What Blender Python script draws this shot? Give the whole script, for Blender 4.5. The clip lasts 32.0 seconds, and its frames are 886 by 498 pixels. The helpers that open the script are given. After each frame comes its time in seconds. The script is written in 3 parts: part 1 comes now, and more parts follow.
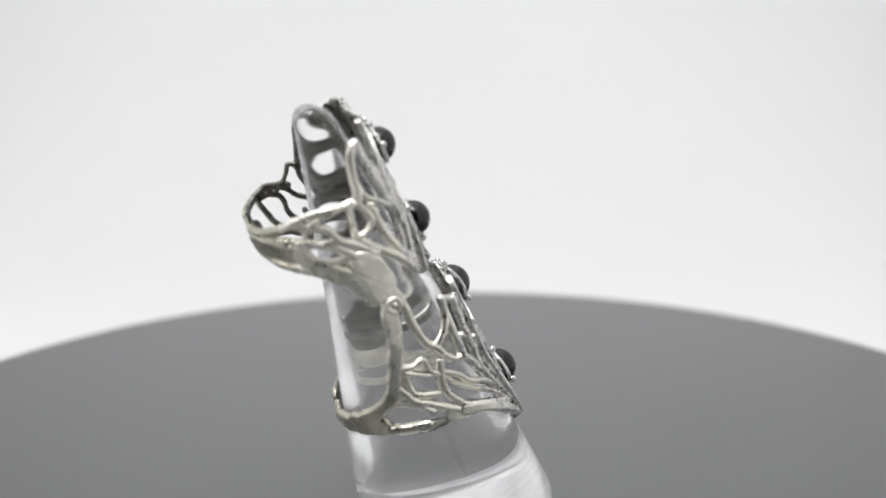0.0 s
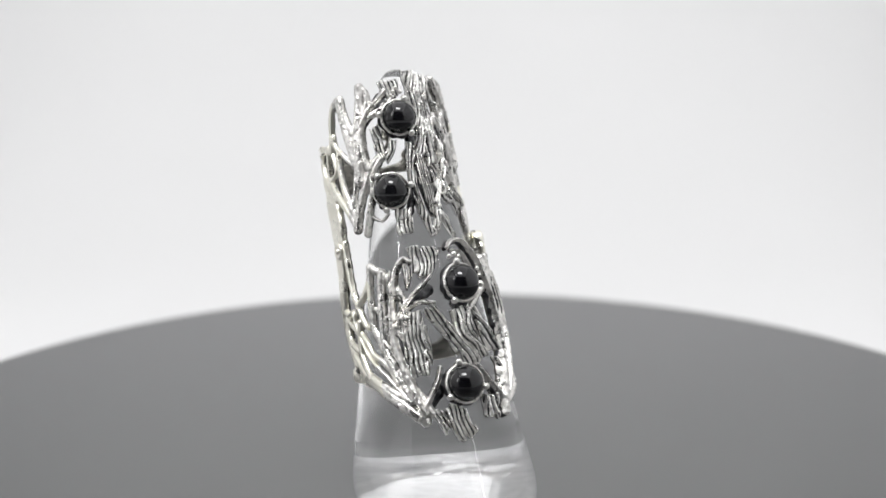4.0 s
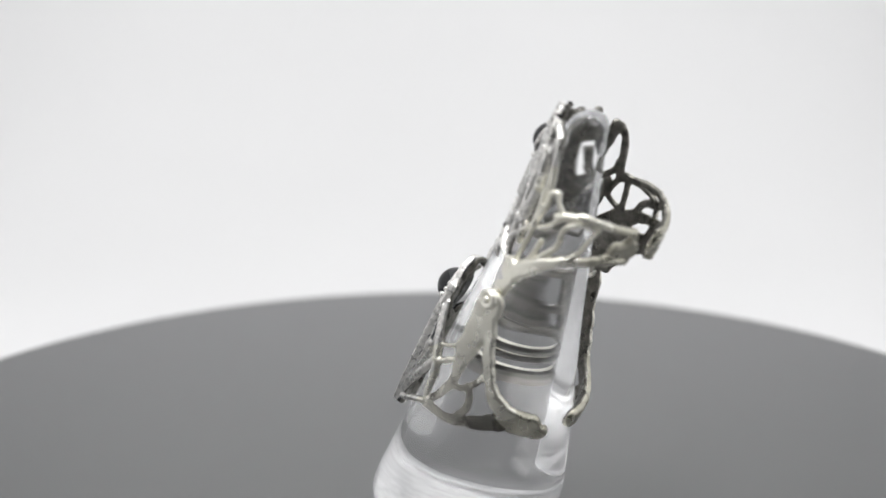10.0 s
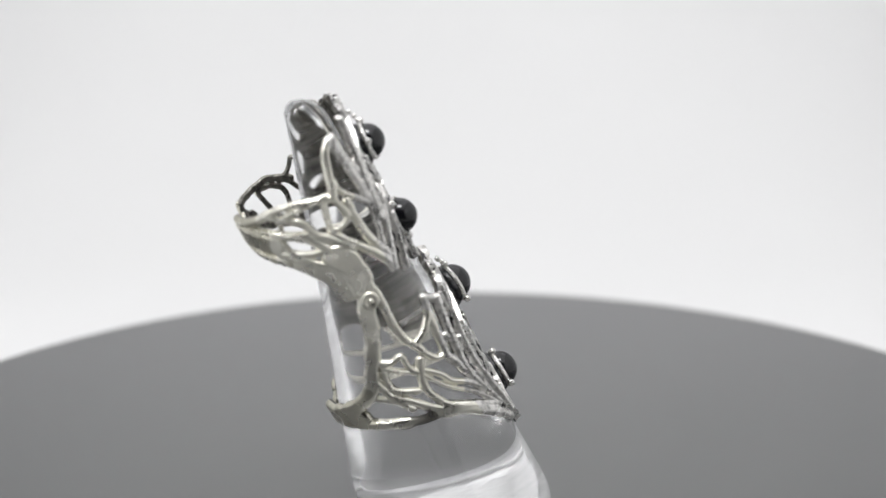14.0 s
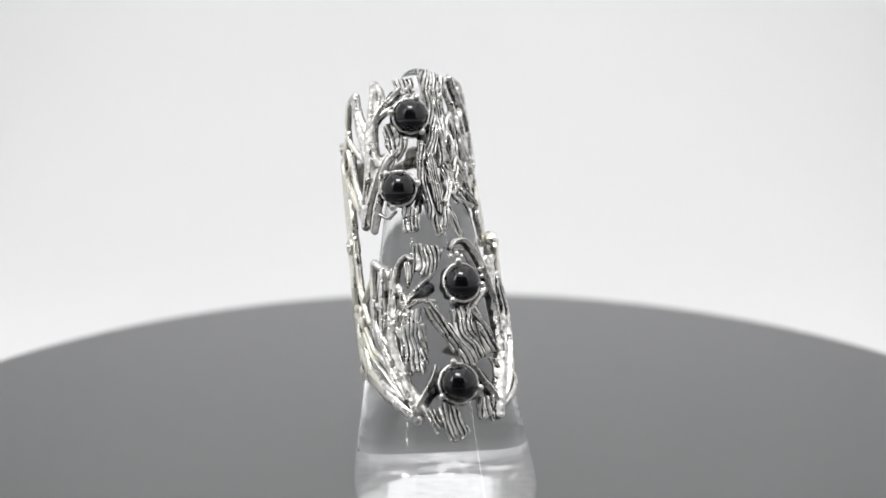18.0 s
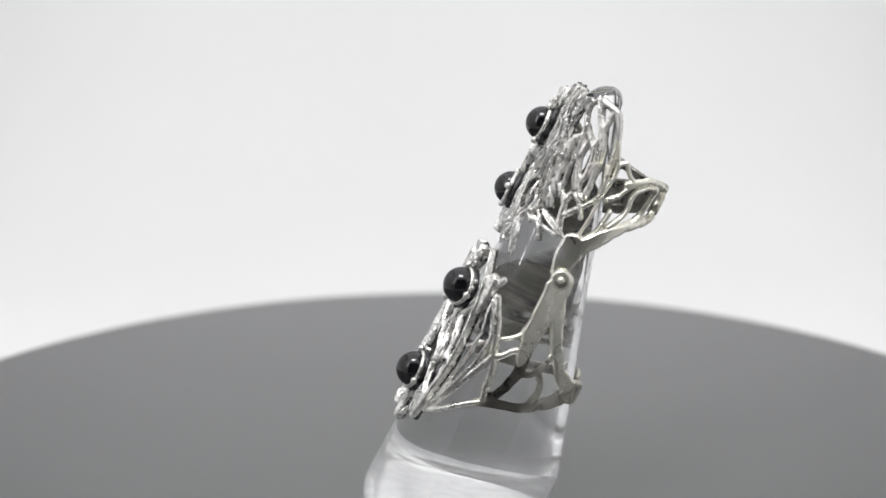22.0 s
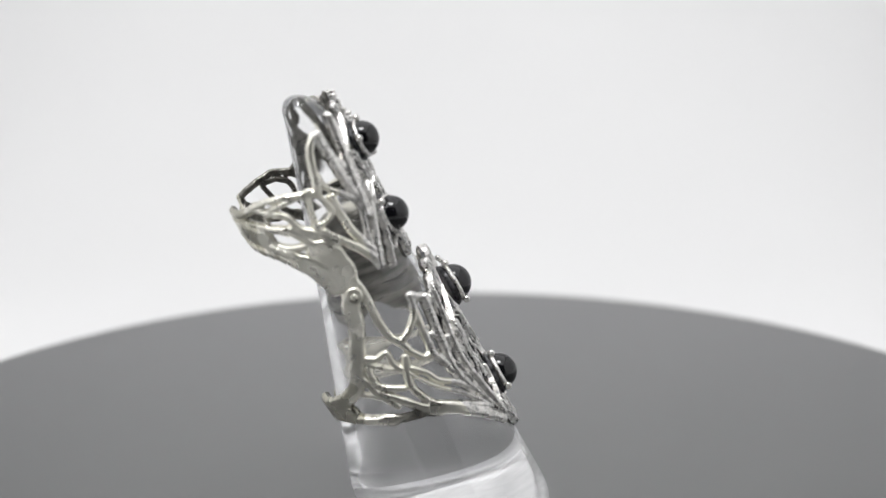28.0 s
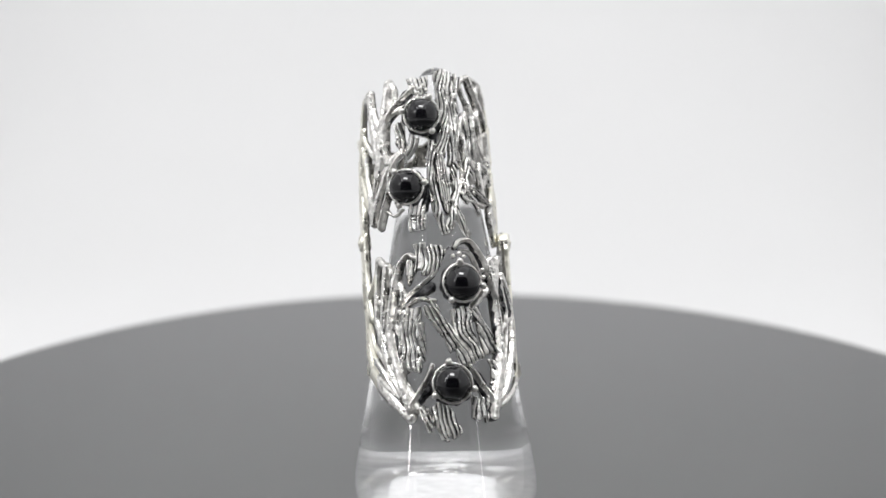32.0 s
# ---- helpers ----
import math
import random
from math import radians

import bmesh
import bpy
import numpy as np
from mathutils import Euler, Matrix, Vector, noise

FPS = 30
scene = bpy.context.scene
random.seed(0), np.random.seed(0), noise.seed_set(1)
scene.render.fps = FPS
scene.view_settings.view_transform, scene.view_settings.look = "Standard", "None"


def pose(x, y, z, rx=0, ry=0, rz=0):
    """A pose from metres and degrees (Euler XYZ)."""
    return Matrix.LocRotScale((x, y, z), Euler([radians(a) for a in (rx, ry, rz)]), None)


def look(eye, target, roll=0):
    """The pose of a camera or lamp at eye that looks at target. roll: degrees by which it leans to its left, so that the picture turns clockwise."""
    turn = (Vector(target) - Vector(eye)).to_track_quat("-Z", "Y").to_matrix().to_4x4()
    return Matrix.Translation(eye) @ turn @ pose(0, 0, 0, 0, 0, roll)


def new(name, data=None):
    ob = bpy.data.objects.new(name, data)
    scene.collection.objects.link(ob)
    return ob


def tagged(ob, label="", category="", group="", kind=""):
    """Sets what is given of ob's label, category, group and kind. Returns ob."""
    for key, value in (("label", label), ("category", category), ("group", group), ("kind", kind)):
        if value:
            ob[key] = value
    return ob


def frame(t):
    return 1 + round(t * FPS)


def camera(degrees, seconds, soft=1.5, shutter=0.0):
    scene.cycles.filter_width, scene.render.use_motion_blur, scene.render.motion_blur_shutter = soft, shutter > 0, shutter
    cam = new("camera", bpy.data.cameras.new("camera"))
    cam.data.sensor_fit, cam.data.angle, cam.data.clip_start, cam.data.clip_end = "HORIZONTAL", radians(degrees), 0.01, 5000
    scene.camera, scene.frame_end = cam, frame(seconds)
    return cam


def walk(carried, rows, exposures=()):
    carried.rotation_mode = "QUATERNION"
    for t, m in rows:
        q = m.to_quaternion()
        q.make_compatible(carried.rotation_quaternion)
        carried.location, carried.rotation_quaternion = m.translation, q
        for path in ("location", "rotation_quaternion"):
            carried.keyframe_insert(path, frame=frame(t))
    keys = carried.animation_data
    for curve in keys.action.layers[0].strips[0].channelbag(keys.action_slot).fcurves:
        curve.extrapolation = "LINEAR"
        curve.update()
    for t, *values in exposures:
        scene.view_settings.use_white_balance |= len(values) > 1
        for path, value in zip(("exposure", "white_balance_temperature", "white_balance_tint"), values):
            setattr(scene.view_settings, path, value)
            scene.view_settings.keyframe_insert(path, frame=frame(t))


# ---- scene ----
import functools

# The world's origin is the centre of the turntable's top; the camera stands still 20 cm from the turntable's axis.
cam = camera(32.0, 32.0, soft=1.5)
cam.data.dof.use_dof = True
cam.data.dof.focus_distance = 0.211
cam.data.dof.aperture_fstop = 14.0
EYE = (0.0, -0.2, 0.092)
STILL = pose(*EYE, 90 - 15.48, 0, 0.535)
walk(cam, [(0.0, STILL), (32.0, STILL)])

PERIOD = 13.626

# small jerks of the drive, in degrees, every half second
JERK = (-0.09, -0.47, 0.74, -0.31, -1.14, 0.97, 0.0, 0.0, 0.0, 0.0, 0.0, 0.48, -0.67, -0.04, 0.09, -0.76, -0.46, 0.06, -1.21, 0.76, -0.38, 1.02, -0.69, 1.08, -0.2, 1.52, -0.78, 0.89, -0.83, 0.91, 0.0, 0.0, 0.0, -0.07, -0.87, 1.24, -0.49, -1.27, 0.26, 0.52, -0.49, 1.1, -0.43, 0.72, 0.61, 0.27, 0.0, 0.0, -0.19, -0.39, -0.26, -0.87, 0.23, -0.75, 0.0, 0.0, 0.0, -0.11, -0.21, 0.49, 0.49, -1.09, 0.16, 0.7, 0.22)


def turn(t):
    """Degrees by which the turntable has turned at t seconds: it runs unevenly, faster while the heavy side comes round."""
    a = -2 * math.pi * (t - 19.0) / PERIOD
    swing = (-11.53 * math.sin(a) + 7.12 * (math.cos(a) - 1) + 1.16 * math.sin(2 * a) - 1.33 * (math.cos(2 * a) - 1)
             + 0.58 * math.sin(3 * a) - 0.38 * (math.cos(3 * a) - 1) + 0.55 * (math.cos(4 * a) - 1))
    return math.degrees(a) + swing - 6.34 + JERK[round(t * 2)]


# ---- light: a white photo tent, lit by a large soft panel above and two at the sides ----
world = bpy.data.worlds.new("world")
scene.world = world
world.use_nodes = True
world.node_tree.nodes["Background"].inputs[0].default_value = (0.9, 0.94, 1.0, 1)
world.node_tree.nodes["Background"].inputs[1].default_value = 0.3


def area_lamp(name, eye, target, sx, sy, watts, colour):
    data = bpy.data.lights.new(name, "AREA")
    data.shape, data.size, data.size_y, data.energy, data.color = "RECTANGLE", sx, sy, watts, colour
    ob = new(name, data)
    ob.matrix_world = look(eye, target)
    return ob
area_lamp("softbox_top", (-0.03, -0.13, 0.56), (-0.02, -0.05, 0), 0.22, 0.14, 1.75, (0.99, 0.99, 1.0))
area_lamp("roof_panel", (0.0, 0.10, 0.625), (0, 0.10001, 0), 0.72, 1.06, 1.95, (0.99, 0.99, 1.0))
area_lamp("led_panel_west", (-0.33, -0.25, 0.33), (0, 0, 0.16), 0.018, 0.56, 0.66, (0.99, 0.99, 1.0))
area_lamp("led_panel_east", (0.33, -0.25, 0.33), (0, 0, 0.16), 0.018, 0.56, 0.12, (0.99, 0.99, 1.0))

MM = 0.001


# ---- materials ----
def material(name):
    mat = bpy.data.materials.new(name)
    mat.use_nodes = True
    nodes, links = mat.node_tree.nodes, mat.node_tree.links
    return mat, nodes, links, nodes["Principled BSDF"]


def noise_node(nodes, links, scale, detail=4.0, rough=0.55, stretch=None):
    coords = nodes.new("ShaderNodeTexCoord")
    tex = nodes.new("ShaderNodeTexNoise")
    tex.inputs["Scale"].default_value, tex.inputs["Detail"].default_value = scale, detail
    tex.inputs["Roughness"].default_value = rough
    if stretch:
        mapping = nodes.new("ShaderNodeMapping")
        mapping.inputs["Scale"].default_value = stretch
        links.new(coords.outputs["Object"], mapping.inputs["Vector"])
        links.new(mapping.outputs["Vector"], tex.inputs["Vector"])
    else:
        links.new(coords.outputs["Object"], tex.inputs["Vector"])
    return tex


def ramp_node(nodes, links, source, stops):
    ramp = nodes.new("ShaderNodeValToRGB")
    els = ramp.color_ramp.elements
    els[0].position, els[0].color = stops[0][0], (*stops[0][1], 1)
    els[1].position, els[1].color = stops[-1][0], (*stops[-1][1], 1)
    for pos, col in stops[1:-1]:
        els.new(pos).color = (*col, 1)
    links.new(source, ramp.inputs["Fac"])
    return ramp


def grey(v):
    return (v, v, v)


def bump_node(nodes, links, height, shader, strength, distance):
    bump = nodes.new("ShaderNodeBump")
    bump.inputs["Strength"].default_value, bump.inputs["Distance"].default_value = strength, distance
    links.new(height, bump.inputs["Height"])
    links.new(bump.outputs["Normal"], shader.inputs["Normal"])


def silver(name, bright, tarnish, lo, hi, rough, relief, size=900.0):
    """Cast silver: bright metal with tarnish left in patches, uneven gloss and a fine cast grain."""
    mat, nodes, links, sh = material(name)
    sh.inputs["Metallic"].default_value = 1.0
    patches = noise_node(nodes, links, size, 6.0, 0.65)
    ramp = ramp_node(nodes, links, patches.outputs["Fac"], [(lo, tarnish), (hi, bright)])
    links.new(ramp.outputs["Color"], sh.inputs["Base Color"])
    gloss = noise_node(nodes, links, 420.0, 3.0)
    r = ramp_node(nodes, links, gloss.outputs["Fac"], [(0.3, grey(rough * 0.7)), (0.75, grey(rough * 1.5))])
    links.new(r.outputs["Color"], sh.inputs["Roughness"])
    grain = noise_node(nodes, links, 2200.0, 5.0, 0.6)
    bump_node(nodes, links, grain.outputs["Fac"], sh, relief, 0.0002)
    return mat


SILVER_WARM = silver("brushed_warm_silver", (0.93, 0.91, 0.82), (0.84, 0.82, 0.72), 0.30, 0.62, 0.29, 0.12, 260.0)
SILVER_OLIVE = silver("dark_olive_silver", (0.68, 0.66, 0.56), (0.42, 0.41, 0.34), 0.32, 0.62, 0.26, 0.12, 260.0)
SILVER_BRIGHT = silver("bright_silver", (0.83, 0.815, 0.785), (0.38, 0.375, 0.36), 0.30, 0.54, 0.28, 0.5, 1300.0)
SILVER_BARK = silver("oxidised_bark_silver", (0.86, 0.85, 0.825), (0.35, 0.345, 0.335), 0.31, 0.54, 0.29, 0.5, 1300.0)
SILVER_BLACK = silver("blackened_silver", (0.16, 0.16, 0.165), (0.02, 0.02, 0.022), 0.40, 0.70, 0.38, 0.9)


def make_onyx():
    mat, nodes, links, sh = material("black_onyx")
    cloud = noise_node(nodes, links, 500.0, 3.0)
    ramp = ramp_node(nodes, links, cloud.outputs["Fac"], [(0.35, (0.003, 0.003, 0.004)), (0.75, (0.009, 0.009, 0.011))])
    links.new(ramp.outputs["Color"], sh.inputs["Base Color"])
    smear = noise_node(nodes, links, 350.0, 4.0)
    r = ramp_node(nodes, links, smear.outputs["Fac"], [(0.35, grey(0.02)), (0.75, grey(0.07))])
    links.new(r.outputs["Color"], sh.inputs["Roughness"])
    sh.inputs["IOR"].default_value = 1.54
    return mat


def make_acrylic():
    mat, nodes, links, sh = material("clear_acrylic")
    sh.inputs["Base Color"].default_value = (1.0, 1.0, 1.0, 1)
    sh.inputs["Transmission Weight"].default_value = 1.0
    sh.inputs["IOR"].default_value = 1.49
    sh.inputs["Roughness"].default_value = 0.0
    swirl = noise_node(nodes, links, 90.0, 2.0)
    bump_node(nodes, links, swirl.outputs["Fac"], sh, 0.10, 0.0004)
    return mat


def make_frosted(name, low, high, rough):
    mat, nodes, links, sh = material(name)
    scuff = noise_node(nodes, links, 700.0, 6.0, 0.65)
    sh.inputs["Base Color"].default_value = (0.95, 0.955, 0.96, 1)
    clear = ramp_node(nodes, links, scuff.outputs["Fac"], [(0.30, grey(low)), (0.70, grey(high))])
    links.new(clear.outputs["Color"], sh.inputs["Transmission Weight"])
    sh.inputs["IOR"].default_value = 1.49
    sh.inputs["Roughness"].default_value = rough
    bump_node(nodes, links, scuff.outputs["Fac"], sh, 0.05, 0.0001)
    return mat


def make_platter():
    mat, nodes, links, sh = material("satin_black_plastic")
    dust = noise_node(nodes, links, 35.0, 5.0)
    ramp = ramp_node(nodes, links, dust.outputs["Fac"], [(0.2, (0.062, 0.0625, 0.064)), (0.8, (0.065, 0.0655, 0.067))])
    links.new(ramp.outputs["Color"], sh.inputs["Base Color"])
    scuff = noise_node(nodes, links, 120.0, 5.0)
    r = ramp_node(nodes, links, scuff.outputs["Fac"], [(0.2, grey(0.335)), (0.8, grey(0.345))])
    links.new(r.outputs["Color"], sh.inputs["Roughness"])
    sh.inputs["IOR"].default_value = 1.46
    sh.inputs["Coat Weight"].default_value, sh.inputs["Coat IOR"].default_value = 1.0, 1.44
    sh.inputs["Coat Roughness"].default_value = 0.32
    fine = noise_node(nodes, links, 3000.0, 3.0)
    bump_node(nodes, links, fine.outputs["Fac"], sh, 0.015, 0.00005)
    return mat


def make_paper(name, low, high):
    mat, nodes, links, sh = material(name)
    sheet = noise_node(nodes, links, 3.0, 3.0)
    ramp = ramp_node(nodes, links, sheet.outputs["Fac"], [(0.3, grey(low)), (0.7, grey(high))])
    links.new(ramp.outputs["Color"], sh.inputs["Base Color"])
    sh.inputs["Roughness"].default_value = 0.9
    sh.inputs["Specular IOR Level"].default_value = 0.1
    fibre = noise_node(nodes, links, 900.0, 3.0)
    bump_node(nodes, links, fibre.outputs["Fac"], sh, 0.05, 0.0002)
    return mat


# a darker silver for the cuffs' inner faces and the walls of front pieces
SILVER_INSIDE = silver("dark_silver", (0.27, 0.26, 0.235), (0.08, 0.078, 0.07), 0.3, 0.6, 0.32, 0.4)
ONYX, ACRYLIC, PLATTER = make_onyx(), make_acrylic(), make_platter()
FROSTED, SCUFFED = make_frosted("frosted_chamfer", 0.45, 0.65, 0.2), make_frosted("scuffed_foot", 0.44, 0.58, 0.1)
PAPER, ROOM = make_paper("white_paper", 0.79, 0.83), make_paper("dim_room_wall", 0.11, 0.14)


# ---- mesh helpers ----
def link_mesh(name, verts, faces, mat, parent=None, label="", smooth=True):
    me = bpy.data.meshes.new(name)
    me.from_pydata([tuple(v) for v in verts], [], faces)
    me.materials.append(mat)
    me.polygons.foreach_set("use_smooth", [smooth] * len(me.polygons))
    me.update()
    ob = new(name, me)
    if parent is not None:
        ob.parent = parent
    if label:
        tagged(ob, label=label)
    return ob


def add_loops(verts, faces, loops, cap=True, closed=True):
    """Adds a skin over loops of points to verts and faces."""
    base, n = len(verts), len(loops[0])
    for loop in loops:
        verts.extend(loop)
    span = n if closed else n - 1
    for k in range(len(loops) - 1):
        a, b = base + k * n, base + (k + 1) * n
        for i in range(span):
            j = (i + 1) % n
            faces.append((a + i, a + j, b + j, b + i))
    if cap:
        faces.append(tuple(base + i for i in range(n))[::-1])
        faces.append(tuple(base + (len(loops) - 1) * n + i for i in range(n)))


def circle(cx, cy, z, r, tilt=0.0, n=128):
    """A circle in millimetres, tipped by tilt degrees so that its back sinks, given in metres."""
    s, c = math.sin(radians(tilt)), math.cos(radians(tilt))
    return [Vector((cx + r * math.cos(2 * math.pi * i / n), cy + r * math.sin(2 * math.pi * i / n) * c,
                    z - r * math.sin(2 * math.pi * i / n) * s)) * MM for i in range(n)]


# ---- the setting: a white paper sweep, closed by plain walls ----
def sweep():
    profile = [(-0.75, -0.06), (0.30, -0.06)]
    profile += [(0.30 + 0.30 * math.sin(a), 0.24 - 0.30 * math.cos(a)) for a in [math.pi / 2 * k / 16 for k in range(1, 17)]]
    profile += [(0.60, 0.62)]
    verts, faces = [], []
    rows = [[Vector((x, y, z)) for y, z in profile] for x in (-0.365, -0.12, 0.12, 0.365)]
    add_loops(verts, faces, rows, cap=False, closed=False)
    ob = link_mesh("backdrop", verts, faces, PAPER)
    mod = ob.modifiers.new("paper", "SOLIDIFY")
    mod.thickness, mod.offset = 0.002, -1.0
    tagged(ob, "smooth white paper backdrop sweeping up behind the turntable", "backdrop", kind="structure")


def box_wall(name, lo, hi, mat, label):
    x0, y0, z0 = lo
    x1, y1, z1 = hi
    v = [Vector(p) for p in ((x0, y0, z0), (x1, y0, z0), (x1, y1, z0), (x0, y1, z0), (x0, y0, z1), (x1, y0, z1), (x1, y1, z1), (x0, y1, z1))]
    f = [(0, 3, 2, 1), (4, 5, 6, 7), (0, 1, 5, 4), (1, 2, 6, 5), (2, 3, 7, 6), (3, 0, 4, 7)]
    tagged(link_mesh(name, v, f, mat, smooth=False), label, "wall", kind="structure")


sweep()
box_wall("wall_west", (-0.40, -0.45, -0.08), (-0.37, 0.66, 0.62), PAPER, "plain white side wall of the light tent")
box_wall("wall_east", (0.37, -0.45, -0.08), (0.40, 0.66, 0.62), PAPER, "plain white side wall of the light tent")
box_wall("wall_north", (-0.40, 0.67, -0.08), (0.40, 0.70, 0.66), PAPER, "plain white rear wall behind the paper backdrop")
box_wall("tent_roof", (-0.40, -0.45, 0.63), (0.40, 0.66, 0.66), PAPER, "plain white roof of the light tent")
box_wall("floor", (-0.7, -1.3, -0.12), (0.7, 0.8, -0.085), ROOM, "dim grey table top under the light tent")
box_wall("wall_south", (-0.7, -1.34, -0.12), (0.7, -1.3, 0.95), ROOM, "dim grey wall of the room opposite the tent")
box_wall("wall_room_west", (-0.74, -1.34, -0.12), (-0.7, 0.84, 0.95), ROOM, "dim grey side wall of the room")
box_wall("wall_room_east", (0.7, -1.34, -0.12), (0.74, 0.84, 0.95), ROOM, "dim grey side wall of the room")
box_wall("wall_room_north", (-0.7, 0.8, -0.12), (0.7, 0.84, 0.95), ROOM, "dim grey far wall of the room")
box_wall("ceiling", (-0.74, -1.34, 0.95), (0.74, 0.84, 0.99), ROOM, "plain grey ceiling of the room")


# ---- the turntable ----
def root(name, label, category):
    return tagged(new(name), label, category)


turntable = root("turntable", "round satin black turntable with a plain smooth top", "turntable")
v, f = [], []
add_loops(v, f, [circle(0, 0, z, r, n=256) for z, r in ((-2.5, 96.0), (-2.5, 99.6), (-2.1, 100.0), (-0.5, 100.0), (-0.1, 99.6), (0.0, 99.0))])
platter = link_mesh("platter", v, f, PLATTER, turntable, smooth=False)
v, f = [], []
add_loops(v, f, [circle(0, 0, z, r, n=128) for z, r in ((-60.0, 82.0), (-58.0, 84.0), (-6.0, 84.0), (-2.6, 82.0))])
link_mesh("drive_base", v, f, PLATTER, turntable)


# ---- the clear stand: a leaning finger cone ----
ring_stand = root("ring_stand", "clear acrylic leaning cone stand with a rounded heel on the turntable", "ring stand")


CONE_X = -0.95


def cone_y(z):
    """The middle of the leaning cone at a height, in mm."""
    return 0.02 + 0.341 * z + 0.032 * np.clip(z - 30.0, 0.0, None)


def cone_r(z):
    return 14.23 - 0.2 * z - 0.0001 * z * z


def stand_body():
    # height and radius: a softly rounded heel, a straight leaning cone, a rounded tip
    keys = [(0.03, 11.6), (0.06, 12.0), (0.18, 12.45), (0.45, 12.85), (0.9, 13.15), (1.5, 13.38), (2.3, 13.5), (3.2, 13.48), (4.2, 13.37)]
    keys += [(z, cone_r(z)) for z in [5.4 + 49.4 * k / 40 for k in range(41)]]
    keys += [(54.8 + 3.1 * math.sin(a), cone_r(54.8) * math.cos(a) ** 0.9) for a in [radians(d) for d in (12, 24, 36, 48, 58, 67, 75, 82, 87)]]
    loops = []
    for z, r in keys:
        loops.append([Vector((-1.42 + 0.0188 * z + 0.945 * r * math.cos(2 * math.pi * i / 160), cone_y(z) + r * math.sin(2 * math.pi * i / 160), z)) * MM for i in range(160)])
    v, f = [], []
    add_loops(v, f, loops)
    # a clear body, a frosted chamfer round its foot and the scuffed foot itself
    seam = 160 * 4
    for name, faces, mat, label in (
            ("cone", f[seam:-2] + f[-1:], ACRYLIC, "clear polished acrylic cone with a rounded tip"),
            ("chamfer", f[:seam], FROSTED, "frosted edge round the foot"),
            ("foot", f[-2:-1], SCUFFED, "flat scuffed foot")):
        used = sorted({i for q in faces for i in q})
        number = {i: k for k, i in enumerate(used)}
        ob = link_mesh(name, [v[i] for i in used], [[number[i] for i in q] for q in faces], mat, ring_stand, label, smooth=name != "foot")
        # the clear stand casts next to no shadow
        ob.visible_shadow = False


stand_body()
# ---- the ring: two hinged cuffs of cast branches and bark, with four black stones ----
finger_ring = root("finger_ring", "hinged silver double ring of branches and bark with four black stones", "ring")


def cuff_frame(x, y, z, tilt):
    s, c = math.sin(radians(tilt)), math.cos(radians(tilt))
    return Vector((x, y, z)), Vector((0, s, c)), Vector((0, c, -s))


UPPER = cuff_frame(-1.5, 6.6, 37.4, 26)
LOWER = cuff_frame(-1.5, -7.7, 12.7, 28)
AXIS = 9.8


def place(cuff, phi, v, out=0.0):
    """Points of a cuff at phi degrees round from its front and v mm up along it, out mm off its surface (arrays)."""
    foot, up, back = [np.array(a) for a in cuff]
    phi, v, out = np.asarray(phi, float), np.asarray(v, float), np.asarray(out, float)
    p = np.radians(phi)
    behind = np.clip(-np.cos(p), 0, None)
    front = np.abs(phi) < 90
    if cuff is UPPER:
        swell = np.where(phi > 0, -0.5 * np.clip((phi - 10) / 30, 0, 1), 1.2 * np.sin(2 * p) ** 2 * front)
        r = 9.7 + swell + np.where(phi < 0, -1.5, -1.4) * behind - np.where(phi > 0, 0.015 * np.clip(v, 0, None) * np.sin(p) ** 2, 0)
    else:
        r = 9.7 + np.where(phi > 0, 2.1, 1.2) * np.sin(2 * p) ** 2 * front + 1.2 * behind
    way = np.stack([np.sin(p), 0 * p, 0 * p], -1) - back * np.cos(p)[..., None]
    return foot + back * AXIS + way * (r + out)[..., None] + up * v[..., None], way


def glide(pts, t):
    """A point at t (0 to 1) on a smooth line through pts."""
    n = len(pts) - 1
    k = min(int(t * n), n - 1)
    u = t * n - k
    a, b, c, d = pts[max(k - 1, 0)], pts[k], pts[k + 1], pts[min(k + 2, n)]
    return [0.5 * (2 * q + (r - p) * u + (2 * p - 5 * q + 4 * r - s) * u * u + (3 * q - p - 3 * r + s) * u ** 3) for p, q, r, s in zip(a, b, c, d)]


def chance(i, j, seed):
    """An even pseudo-random number for each pair of whole numbers."""
    h = np.sin(i * 127.1 + j * 311.7 + seed * 74.7) * 43758.5453
    return h - np.floor(h)


def grain(x, y, seed=0.0):
    """Smooth noise from -1 to 1 over arrays."""
    i, j = np.floor(x), np.floor(y)
    u, w = x - i, y - j
    u, w = u * u * (3 - 2 * u), w * w * (3 - 2 * w)
    a, b, c, d = chance(i, j, seed), chance(i + 1, j, seed), chance(i, j + 1, seed), chance(i + 1, j + 1, seed)
    return 2 * (a + (b - a) * u + (c - a) * w + (a - b - c + d) * u * w) - 1


# All that is cast into a cuff: kind, width at each end, lift over the sheet and places (degrees round from the front, mm up the cuff).
CAST = {id(UPPER): [], id(LOWER): []}
ARC = math.radians(1.0) * 9.8


def piece(kind):
    def add(cuff, w0, w1, *pts, lift=0.0):
        CAST[id(cuff)].append((kind, w0, w1, lift, pts))
    return add


